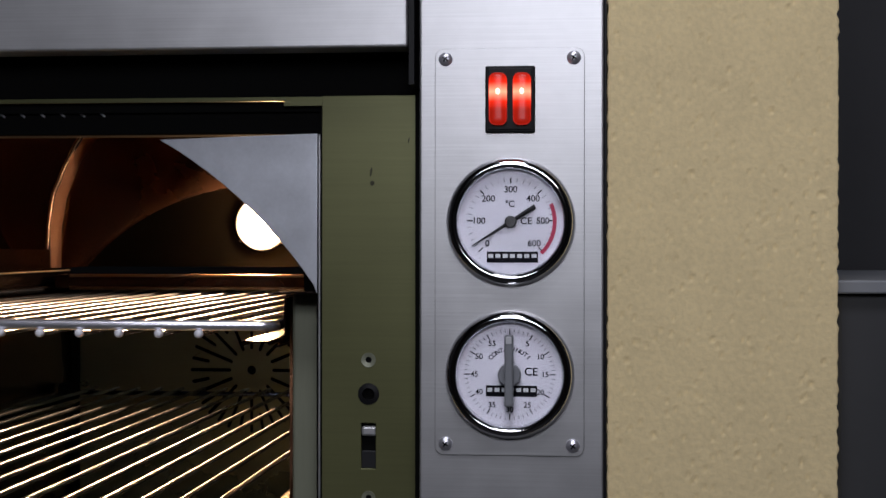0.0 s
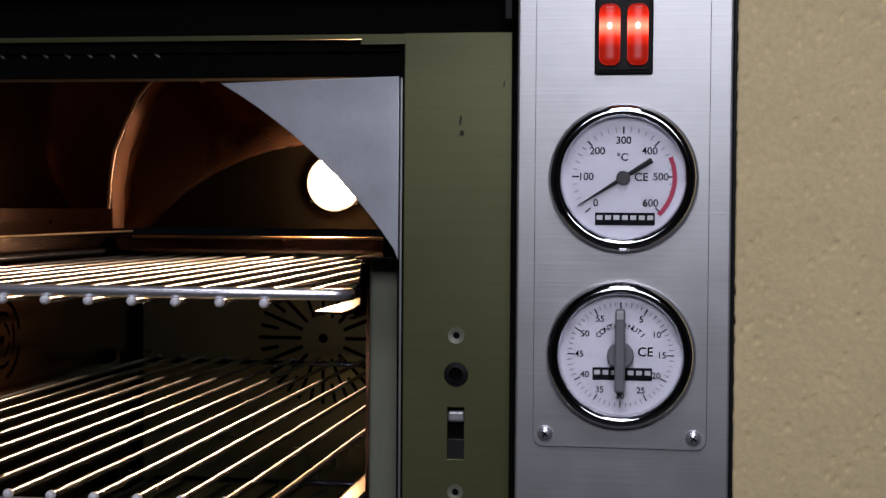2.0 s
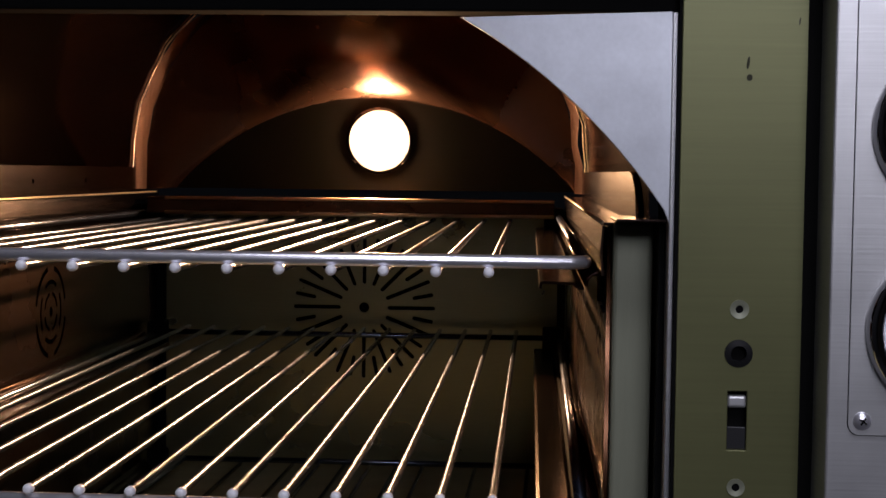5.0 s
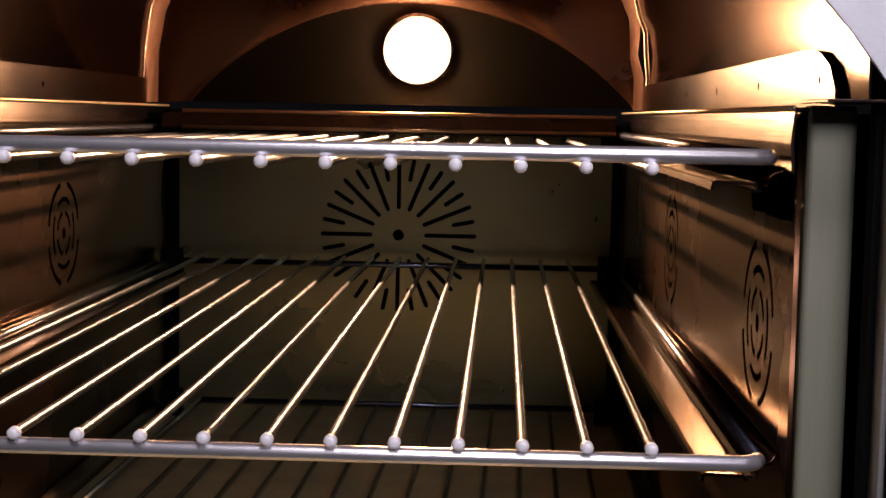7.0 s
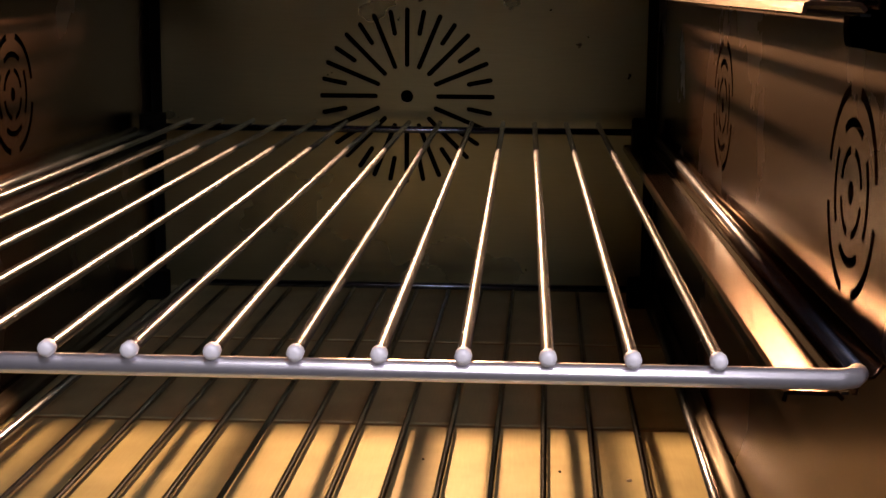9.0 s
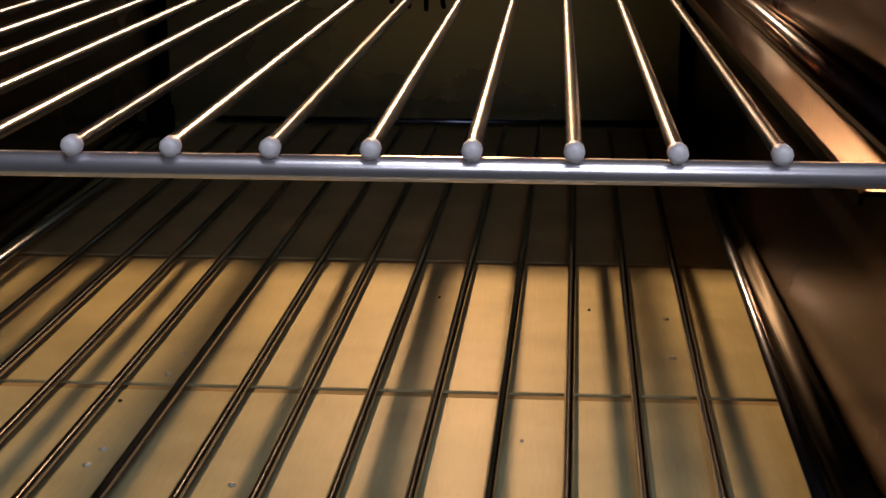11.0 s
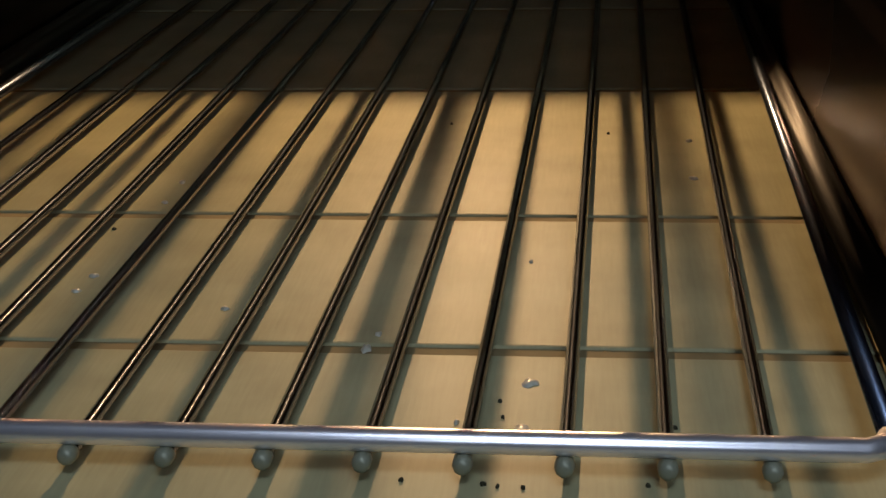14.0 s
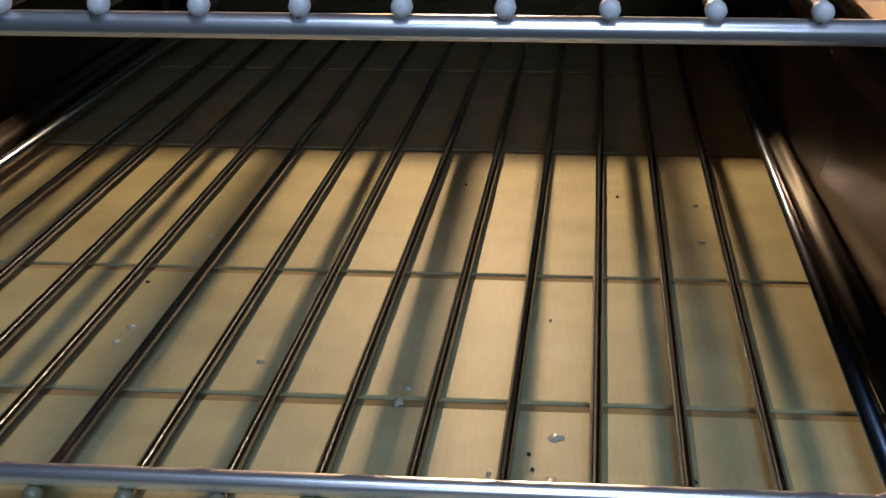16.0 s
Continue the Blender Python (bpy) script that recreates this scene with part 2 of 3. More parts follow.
def stadium(cx, cy, angle, r0, r1, w, n=6):
    """A radial slot with round ends, from r0 to r1."""
    c, s = math.cos(angle), math.sin(angle)
    out = []
    for k in range(n + 1):
        a = -math.pi / 2 + math.pi * k / n
        out.append((r1 - w / 2 + w / 2 * math.cos(a), w / 2 * math.sin(a)))
    for k in range(n + 1):
        a = math.pi / 2 + math.pi * k / n
        out.append((r0 + w / 2 + w / 2 * math.cos(a), w / 2 * math.sin(a)))
    return [(cx + u * c - v * s, cy + u * s + v * c) for u, v in out]


def ring_slot(cx, cy, a0, a1, r, w, n=12):
    out = [(cx + (r + w / 2) * math.cos(a0 + (a1 - a0) * k / n), cy + (r + w / 2) * math.sin(a0 + (a1 - a0) * k / n)) for k in range(n + 1)]
    return out + [(cx + (r - w / 2) * math.cos(a1 + (a0 - a1) * k / n), cy + (r - w / 2) * math.sin(a1 + (a0 - a1) * k / n)) for k in range(n + 1)]


def circle(cx, cy, r, n=24):
    return [(cx + r * math.cos(2 * math.pi * k / n), cy + r * math.sin(2 * math.pi * k / n)) for k in range(n)]


def rounded(x0, y0, x1, y1, r, n=6):
    out = []
    for cx, cy, a in ((x1 - r, y1 - r, 0), (x0 + r, y1 - r, 90), (x0 + r, y0 + r, 180), (x1 - r, y0 + r, 270)):
        out += [(cx + r * math.cos(radians(a + 90 * k / n)), cy + r * math.sin(radians(a + 90 * k / n))) for k in range(n + 1)]
    return out


def lettering(text, size, m, mat, parent, name="lettering"):
    cu = bpy.data.curves.new(name, "FONT")
    cu.body, cu.size, cu.align_x, cu.align_y, cu.extrude = text, size, "CENTER", "CENTER", 0.00008
    cu.offset = size * 0.012
    tmp = bpy.data.objects.new(name, cu)
    me = bpy.data.meshes.new_from_object(tmp)
    bpy.data.objects.remove(tmp)
    me.transform(m @ Matrix.Rotation(math.pi / 2, 4, "X"))
    return link(name, me, mat, parent)


UP_XZ = Matrix.Rotation(math.pi / 2, 4, "X")  # plane (u, v) -> (x, z), thickness along y
SIDE_YZ = Matrix(((0, 0, 1, 0), (1, 0, 0, 0), (0, 1, 0, 0), (0, 0, 0, 1)))  # (u, v) -> (y, z), thickness along x

# ---- plan of the oven, in metres ----
XL, XR, XC = -0.433, -0.076, -0.2545
Y_FRONT, Y_REAR = 0.062, 0.727
Z_FLOOR, Z_SHELF = -0.1700, 0.066
RACK_Y0, RACK_Y1 = 0.0655, 0.694
PITCH = 0.02156

# ---- oven cavity: walls, floor, vault ----
# rear wall with the fan's slots
fan_x, fan_z = -0.2510, -0.0314
holes = [circle(fan_x, fan_z, 0.0045)]
for k in range(16):
    holes.append(stadium(fan_x, fan_z, radians(22.5 * k), 0.0205, 0.0620, 0.0035))
    holes.append(stadium(fan_x, fan_z, radians(22.5 * k + 11.25), 0.0430, 0.0615, 0.0035))
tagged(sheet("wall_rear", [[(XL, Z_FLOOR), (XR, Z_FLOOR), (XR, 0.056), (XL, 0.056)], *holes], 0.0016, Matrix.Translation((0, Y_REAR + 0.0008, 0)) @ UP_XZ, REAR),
       "dull steel rear wall with radial fan slots", "wall", kind="structure")
tagged(part("fan_chamber", box((fan_x - 0.08, Y_REAR + 0.03, fan_z - 0.08), (fan_x + 0.08, Y_REAR + 0.035, fan_z + 0.08)), BLACK), "black chamber behind the fan slots", "fan chamber", kind="structure")

# side walls with ring-shaped air slots
def rings(cy, cz):
    out = [circle(cy, cz, 0.0035)]
    for q in range(4):
        out.append(ring_slot(cy, cz, radians(90 * q + 12), radians(90 * q + 78), 0.0300, 0.0035))
        out.append(ring_slot(cy, cz, radians(90 * q + 57), radians(90 * q + 123), 0.0205, 0.0030))
        out.append(ring_slot(cy, cz, radians(90 * q + 12), radians(90 * q + 78), 0.0125, 0.0026))
    return out


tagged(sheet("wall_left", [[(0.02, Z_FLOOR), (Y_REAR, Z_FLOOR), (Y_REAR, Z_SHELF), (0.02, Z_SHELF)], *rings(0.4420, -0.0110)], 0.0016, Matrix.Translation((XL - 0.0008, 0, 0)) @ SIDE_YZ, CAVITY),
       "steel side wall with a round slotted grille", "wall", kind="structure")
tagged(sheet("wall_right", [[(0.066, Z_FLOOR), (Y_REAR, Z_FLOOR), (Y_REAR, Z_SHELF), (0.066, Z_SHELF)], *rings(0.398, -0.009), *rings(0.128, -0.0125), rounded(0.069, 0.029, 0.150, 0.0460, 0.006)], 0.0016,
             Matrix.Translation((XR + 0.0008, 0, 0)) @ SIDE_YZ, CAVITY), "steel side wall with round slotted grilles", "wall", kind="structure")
tagged(part("duct_left", box((XL - 0.05, 0.02, Z_FLOOR), (XL - 0.045, Y_REAR, Z_SHELF)), BLACK), "black air duct behind the side wall", "duct", kind="structure")
tagged(part("duct_right", box((XR + 0.024, 0.09, Z_FLOOR), (XR + 0.029, Y_REAR, Z_SHELF)), BLACK), "black air duct behind the side wall", "duct", kind="structure")

# black strips in the rear corners
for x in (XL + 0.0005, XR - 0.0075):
    tagged(part("corner_strip", box((x, 0.7225, Z_FLOOR), (x + 0.007, 0.7262, 0.056)), BLACK), "black strip in the rear corner", "gap", kind="structure")

# floor of stone slabs
floor = thing("floor", "pale stone slabs with narrow dark joints", "floor", kind="structure")
joint = [0.0245, 0.1325, 0.2360, 0.4000, 0.5700, 0.7300]
for a, b in zip(joint, joint[1:]):
    part("slab", box((XL, a + 0.0026, Z_FLOOR - 0.02), (XR, b - 0.0026, Z_FLOOR), 0.0012, 3), SLAB, floor)
part("bed", box((XL, 0.02, Z_FLOOR - 0.0195), (XR, Y_REAR, Z_FLOOR - 0.0008)), BED, floor)


# pale grease marks and dark crumbs baked onto the slabs
def blot(x, y, w, d, seed):
    bm = bmesh.new()
    top = bm.verts.new((x, y, Z_FLOOR + 0.0009))
    rim, mid = [], []
    for k in range(14):
        a = 2 * math.pi * k / 14
        q = 0.75 + 0.6 * noise.noise((seed * 3.1, 2 * math.cos(a), 2 * math.sin(a)))
        rim.append(bm.verts.new((x + w * q * math.cos(a), y + d * q * math.sin(a), Z_FLOOR - 0.0002)))
        mid.append(bm.verts.new((x + 0.7 * w * q * math.cos(a), y + 0.7 * d * q * math.sin(a), Z_FLOOR + 0.0006)))
    for k in range(14):
        bm.faces.new((rim[k - 1], rim[k], mid[k], mid[k - 1]))
        bm.faces.new((mid[k - 1], mid[k], top))
    return bm


for k, (x, y, w, d) in enumerate([(-0.1733, 0.1133, 0.0046, 0.0044), (-0.1744, 0.0881, 0.0039, 0.0055), (-0.1221, 0.2778, 0.0033, 0.0033), (-0.1207, 0.3233, 0.0026, 0.0033), (-0.309, 0.1804, 0.0033, 0.0022), (-0.3103, 0.1683, 0.0026, 0.0022), (-0.3052, 0.2706, 0.0026, 0.0033), (-0.3054, 0.2482, 0.0026, 0.0022), (-0.2623, 0.1571, 0.0026, 0.0022), (-0.2179, 0.132, 0.0026, 0.0044), (-0.2159, 0.1411, 0.002, 0.0022), (-0.1763, 0.1961, 0.0013, 0.0022), (-0.1902, 0.0913, 0.0013, 0.0022)]):
    part("pale_mark", blot(x, y, 0.7 * w, 0.7 * d, k), GREASE, floor, "pale grease mark", smooth=True)
for k, (x, y) in enumerate([(-0.1792, 0.0944), (-0.1804, 0.1027), (-0.1818, 0.0628), (-0.1786, 0.062), (-0.1457, 0.064), (-0.2352, 0.0771), (-0.214, 0.3456), (-0.1512, 0.3326), (-0.3151, 0.2211), (-0.173, 0.0616), (-0.2002, 0.0636), (-0.1385, 0.0909)]):
    part("crumb", blot(x, y, 0.0007 + 0.0002 * (k % 3), 0.0010, 40 + k), STAIN, floor, "dark burnt crumb")


# vault: an arched chamber that drops to a lower arch at the rear
def rear_arch(n=40):
    r, zc = 0.2275, -0.0777
    lim = math.asin(0.172 / r)
    return [(-0.2420 + r * math.sin(lim - 2 * lim * k / n), zc + r * math.cos(lim - 2 * lim * k / n)) for k in range(n + 1)]


def dome(grow=0.0, n=40, half=0.1925, z0=0.070, rise=0.185, power=2.5):
    """The tall section of the chamber, from its right foot over the top to its left foot."""
    out = []
    for k in range(n + 1):
        u = math.pi * k / n
        c, q = math.cos(u), math.sin(u)
        out.append((XC + (half + grow) * math.copysign(abs(c) ** (2 / power), c), z0 + (rise + grow) * abs(q) ** (2 / power)))
    return out


def skin(stations):
    """A sheet through a row of (y, profile) stations."""
    bm = bmesh.new()
    loops = [[bm.verts.new((x, y, z)) for x, z in prof] for y, prof in stations]
    for a, b in zip(loops, loops[1:]):
        for k in range(len(a) - 1):
            bm.faces.new((a[k], a[k + 1], b[k + 1], b[k]))
    return bm


def wavy(prof, seed, size):
    """A profile whose edge wanders a little, like hand-bent sheet."""
    return [(x + size * noise.noise((9 * x + seed, 3, 40 * z)), z) for x, z in prof]


SEAM_Y = 0.696
tagged(part("ceiling", skin([(0.034, dome()), (0.2, dome()), (0.4, dome()), (SEAM_Y - 0.004, wavy(dome(), 1, 0.004))]), VAULT, smooth=True), "dark steel vault with orange lamplight in its colour", "ceiling", kind="structure")
low = rear_arch()
bm = bmesh.new()
rows = []
for k in range(15):
    q = k / 14 * math.pi / 2
    row = []
    for i, (a, b) in enumerate(zip(dome(-0.008), low)):
        crown = math.sin(math.pi * i / (len(low) - 1)) ** 8
        y0 = SEAM_Y + 0.014 - 0.100 * crown
        e = math.sin(q)
        row.append(bm.verts.new((a[0] + (b[0] - a[0]) * e, y0 + (0.7150 - y0) * (1 - math.cos(q)), a[1] + (b[1] - a[1]) * e)))
    rows.append(row)
for a, b in zip(rows, rows[1:]):
    for k in range(len(a) - 1):
        bm.faces.new((a[k], a[k + 1], b[k + 1], b[k]))
tagged(part("hood", bm, HOOD, smooth=True), "copper-brown steel hood that narrows to the lamp arch", "hood", kind="structure")
# bright seam where vault meets hood; the band stands for lamplight on the rim
tagged(part("lit_rim_band", skin([(SEAM_Y, wavy(dome(-0.001), 4, 0.005)), (SEAM_Y + 0.006, wavy(dome(-0.0045), 4, 0.005)), (SEAM_Y + 0.014, wavy(dome(-0.0075), 4, 0.003))]), BAND, smooth=True), "uneven copper-brown band shaped as lamplight on the vault rim", "band", kind="structure")
seam = dome(-0.001)
tagged(part("seam", tube([(x, SEAM_Y - 0.005, z) for x, z in wavy(seam, 1, 0.004)], 0.0005, 6), GLINT), "thin bright ragged seam", "seam", kind="structure")
lamp_x, lamp_z = -0.2375, 0.1135
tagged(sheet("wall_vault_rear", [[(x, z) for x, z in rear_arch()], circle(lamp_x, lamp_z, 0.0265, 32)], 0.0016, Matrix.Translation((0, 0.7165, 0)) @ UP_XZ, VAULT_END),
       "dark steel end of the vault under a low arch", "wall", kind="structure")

# ledges with small air holes along both sides of the vault
for side in (1, -1):
    led = thing("side_ledge", "folded steel ledge with a row of small holes", "ledge", "ledges of the vault")
    fx = lambda d: (XR - d) if side > 0 else (XL + d)
    part("lip", extrude_profile([(fx(0.0022), 0.0460), (fx(0.0030), 0.0560), (fx(0.0022), 0.0662)], 0.0640, 0.712, 0.0010), LIP, led)
    part("shelf", box((min(fx(0.0018), fx(-0.0150)), 0.0640, 0.0664), (max(fx(0.0018), fx(-0.0150)), 0.712, 0.0678), 0.0004), LIP, led)
    part("rolled_edge", tube([(fx(0.0022), 0.0645, 0.0676), (fx(0.0022), 0.711, 0.0676)], 0.0008, 8), GLINT, led, "bright edge with the lamp glint in its colour", smooth=True)
    spots = [circle(0.09 + 0.1165 * k, 0.0778, 0.0019, 10) for k in range(6)]
    sheet("face", [[(0.066, 0.0680), (0.712, 0.0680), (0.712, 0.0885), (0.110, 0.0885), (0.092, 0.0870), (0.076, 0.0820), (0.067, 0.0740)], *spots], 0.0012, Matrix.Translation((fx(-0.0118), 0, 0)) @ SIDE_YZ, LEDGE, led)
    part("top", box((min(fx(-0.0125), fx(-0.0240)), 0.112, 0.0873), (max(fx(-0.0125), fx(-0.0240)), 0.690, 0.0885)), LEDGE, led)
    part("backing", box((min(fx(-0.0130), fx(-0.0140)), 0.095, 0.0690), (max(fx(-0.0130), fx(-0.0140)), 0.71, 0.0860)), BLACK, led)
rear_ledge = thing("rear_ledge", "folded steel shelf across the rear with bright edges", "ledge")
part("shelf", box((-0.4205, 0.643, 0.0630), (-0.0885, 0.728, 0.0645), 0.0004), RAIL, rear_ledge)
part("lip", box((-0.4205, 0.6430, 0.0515), (-0.0885, 0.6445, 0.0628), 0.0004), CAVITY, rear_ledge)
part("rolled_edge", tube([(-0.405, 0.6415, 0.0520), (-0.0885, 0.6415, 0.0520)], 0.0016), GLINT, rear_ledge, smooth=True)
part("rolled_edge", tube([(-0.405, 0.6415, 0.0640), (-0.0885, 0.6415, 0.0640)], 0.0014), GLINT, rear_ledge, smooth=True)

# oven lamp at the rear
lamp = thing("oven_lamp", "lit round oven lamp set into the rear arch", "lamp", at=(lamp_x, 0.716, lamp_z))
part("rim", moved(lathe([(0.0266, 0), (0.0285, 0.0), (0.0285, -0.002), (0.0268, -0.0025)], 40), Matrix.Translation((lamp_x, 0.7155, lamp_z))), CHROME, lamp)
# The dish is added so the small bulb shows a wide white glare.
part("dish", moved(lathe([(0.0005, 0.0), (0.012, -0.001), (0.020, -0.003), (0.0258, -0.0065), (0.0262, -0.0060), (0.0005, 0.0008)], 40), Matrix.Translation((lamp_x, 0.7205, lamp_z))), DISH, lamp, "pale dish added for the glare round the bulb", smooth=True)
bm = bmesh.new()
bmesh.ops.create_uvsphere(bm, u_segments=20, v_segments=12, radius=0.0085, matrix=Matrix.Translation((lamp_x, 0.7100, lamp_z)))
part("bulb", bm, BULB, lamp, "glowing bulb", smooth=True)


# ---- shelf rails ----
def rail(z, side, steel):
    fx = lambda d: (XR - d) if side > 0 else (XL + d)
    r = thing("shelf_rail", "bent steel channel rail fixed to the cavity wall", "rail", "shelf rails")
    if z > -0.1:
        part("channel", extrude_profile([(fx(0.0275), z - 0.0085), (fx(0.0270), z - 0.0060), (fx(0.0255), z - 0.0055), (fx(0.0130), z - 0.0058), (fx(0.0112), z - 0.0075)], 0.072, 0.660, 0.0012), steel, r)
        part("groove", extrude_profile([(fx(0.0112), z - 0.0088), (fx(0.0085), z - 0.0088)], 0.080, 0.660, 0.0008), BLACK, r)
    part("ridge", extrude_profile([(fx(0.0085), z - 0.0075), (fx(0.0078), z - 0.0040), (fx(0.0060), z - 0.0026), (fx(0.0035), z - 0.0020), (fx(0.0012), z + 0.0010)], 0.076, 0.672, 0.0012), steel, r, smooth=True)
    part("end_hook", box((min(fx(0.020), fx(0.004)), 0.673, z - 0.010), (max(fx(0.020), fx(0.004)), 0.688, z + 0.010), 0.002), BLACK, r, "dark end bracket")
    return r


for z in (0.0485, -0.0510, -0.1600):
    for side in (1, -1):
        rail(z, side, RAIL if z > -0.1 else SHADED_RAIL)


# ---- wire racks ----
wire_up = tube([(0, -0.0045, 0), (0, -0.0042, 0), (0, -0.0030, 0), (0, -0.0008, 0), (0, 0.0010, 0), (0, 0.3, 0), (0, RACK_Y1 - RACK_Y0 + 0.003, 0)], 0.0016, 10, [0.0009, 0.0018, 0.0023, 0.0023, 0.0018, 0.00175, 0.0017])
wire_mesh = bpy.data.meshes.new("wire")
bmesh.ops.recalc_face_normals(wire_up, faces=wire_up.faces[:])
wire_up.to_mesh(wire_mesh)
wire_up.free()
wire_mesh.materials.append(WIRE)
wire_mesh.materials.append(BEAD)
for p in wire_mesh.polygons:
    p.material_index = 1 if p.center.y < -0.0002 else 0


shaded_mesh = wire_mesh.copy()
shaded_mesh.materials[0], shaded_mesh.materials[1] = SHADED_WIRE, POST


def rack(x1, z_bar, z_wire, label, wires=wire_mesh, pitch=PITCH, skew=0.0, xa=-0.4245, xb=-0.0845, count=14):
    """skew: by how much the wires lean to the side over each metre of their length."""
    r = thing("wire_rack", label, "oven rack", "racks of the oven")
    part("front_bar", tube([(xa, RACK_Y0 + 0.006, z_bar), (xa + 0.002, RACK_Y0 + 0.002, z_bar), (xa + 0.006, RACK_Y0, z_bar), (xb - 0.006, RACK_Y0, z_bar), (xb - 0.002, RACK_Y0 + 0.002, z_bar), (xb, RACK_Y0 + 0.006, z_bar)], 0.0028, 14), BAR, r, smooth=True)
    part("rear_bar", tube([(xa + skew * 0.628, RACK_Y1, z_bar), (xb + skew * 0.628, RACK_Y1, z_bar)], 0.0024, 10), WIRE, r, smooth=True)
    for x in (xa, xb):
        part("side_bar", tube([(x, RACK_Y0 + 0.0062, z_bar), (x + skew * (RACK_Y1 - RACK_Y0), RACK_Y1 - 0.0026, z_bar)], 0.0026, 10), WIRE, r, smooth=True)
    for k in range(count):
        w = link("wire", wires, WIRE, r, smooth=(k == 0))
        w.location = (x1 - pitch * k, RACK_Y0, z_wire)
        w.rotation_euler.z = -math.atan(skew)
    return r


rack(-0.1240, 0.0512, 0.0468, "chromed wire rack level with the vault ledges")
rack(-0.1213, -0.0516, -0.0470, "chromed wire rack on the middle rails", skew=0.0053)
rack(-0.1191, -0.1607, -0.1652, "dark wire rack just above the stone floor, dark reflections in its colour", shaded_mesh, 0.0224, 0.0193, -0.4138, -0.0933, 13)

# ---- oven front ----
front = thing("oven_front", "steel oven front round an arched opening", "oven front", kind="structure")
# spandrel plate with the arc of the opening
R, zc = 0.2397, -0.061
lim = math.acos((0.0740 - zc) / R)
arc = [(XC + R * math.sin(lim - 2 * lim * k / 48), zc + R * math.cos(lim - 2 * lim * k / 48)) for k in range(49)]
arc = [p for p in arc if p[1] < 0.1486]
right = [p for p in arc if p[0] > XC]
left = [p for p in arc if p[0] < XC]
tagged(sheet("arch_plate", [[(-0.0550, 0.0705), (-0.0550, 0.1487), *reversed(right)]], 0.0018, Matrix.Translation((0, 0.0309, 0)) @ UP_XZ, PLATE, bevel=0.0003), "pale satin steel plate cut to the arch", "plate", "arch plates")
tagged(sheet("arch_plate", [[(-0.4540, 0.0705), (-0.4540, 0.1487), *left]], 0.0018, Matrix.Translation((0, 0.0309, 0)) @ UP_XZ, PLATE, bevel=0.0003), "pale satin steel plate cut to the arch", "plate", "arch plates")
# dark seal above and beside the plate
part("seal", box((-0.4600, 0.0330, 0.1490), (-0.0515, 0.0500, 0.2000), 0.001), BLACK, front, "black seal")
part("seal", box((-0.0572, 0.0420, -0.2000), (-0.0548, 0.0500, 0.1489), 0.0003), BLACK, front, "black seal")
part("turned_edge", box((-0.0546, 0.0320, -0.2000), (-0.0523, 0.0480, 0.1489), 0.0005), BRUSHED, front, "thin bright folded edge")
part("seal", box((-0.0521, 0.0335, -0.2000), (-0.0512, 0.0500, 0.1489)), BLACK, front, "black seal")
# row of bright slanted tabs, standing for rack-wire reflections under the frame
for k in range(18):
    part("wire_glint", moved(box((-0.0026, -0.0003, -0.0005), (0.0026, 0.0005, 0.0005), 0.0002, 1), Matrix.Translation((-0.1660 - 0.0105 * k, 0.0324, 0.1600)) @ Matrix.Rotation(radians(38), 4, "Y")), BAR, front, "bright slanted tab shaped as a wire reflection")
# gap above the frame and beside the column
part("gap", box((-0.5200, 0.0300, 0.1600), (0.0000, 0.0320, 0.4000)), BLACK, front, "black gap")
part("gap", box((-0.0050, 0.0250, -0.3500), (0.0010, 0.0275, 0.4000)), BLACK, front, "black gap")
# pale post beside the racks
post = tagged(part("post", box((-0.0738, 0.0620, -0.2000), (-0.0578, 0.0740, 0.0684), 0.0018, 3), POST), "pale grey-green steel post at the mouth of the oven", "post")
tagged(part("mouth_shelf", box((-0.0745, 0.0330, 0.0690), (-0.0552, 0.0740, 0.0702), 0.0003), LIP), "thin copper-tinted steel shelf over the post", "shelf")
# olive column with its screws and latch, and the thin frame above the opening
col = thing("door_frame", "brushed steel door frame with scratches, olive reflections in its colour", "door frame")
sheet("column", [[(-0.0510, -0.35), (-0.0048, -0.35), (-0.0048, 0.1668), (-0.0510, 0.1668)], circle(-0.0281, 0.0370, 0.0030), circle(-0.0281, 0.0202, 0.0046), rounded(-0.0322, -0.0170, -0.0242, 0.0062, 0.0005, 2), circle(-0.0280, -0.0309, 0.0028)], 0.0025,
      Matrix.Translation((0, 0.0265, 0)) @ UP_XZ, OLIVE, col, bevel=0.0004)
sheet("top_rail", [[(-0.0512, 0.1624), (-0.0512, 0.1668), (-0.4600, 0.1668), (-0.4600, 0.1648), (-0.0706, 0.1648), (-0.0706, 0.1624)]], 0.0025, Matrix.Translation((0, 0.0265, 0)) @ UP_XZ, OLIVE, col)
part("return", box((-0.0525, 0.0265, -0.35), (-0.0512, 0.0330, 0.1620)), BLACK, col)
for z, r in ((0.0370, 0.0036), (-0.0309, 0.0034)):
    scr = part("screw", moved(lathe([(0.0015, -0.0002), (r, -0.0006), (r, 0.0010), (0.0015, 0.0010)], 28), Matrix.Translation((-0.0281, 0.0254, z))), POST, col, "dull countersunk screw")
    part("socket", moved(disc(0.0016, 0.002, 6), Matrix.Translation((-0.0281, 0.0256, z))), BLACK, scr)
part("bush", moved(lathe([(0.0030, -0.0008), (0.0052, -0.0004), (0.0055, 0.0006), (0.0030, 0.0030)], 32), Matrix.Translation((-0.0281, 0.0252, 0.0202))), RUBBER, col, "dark metal bush")
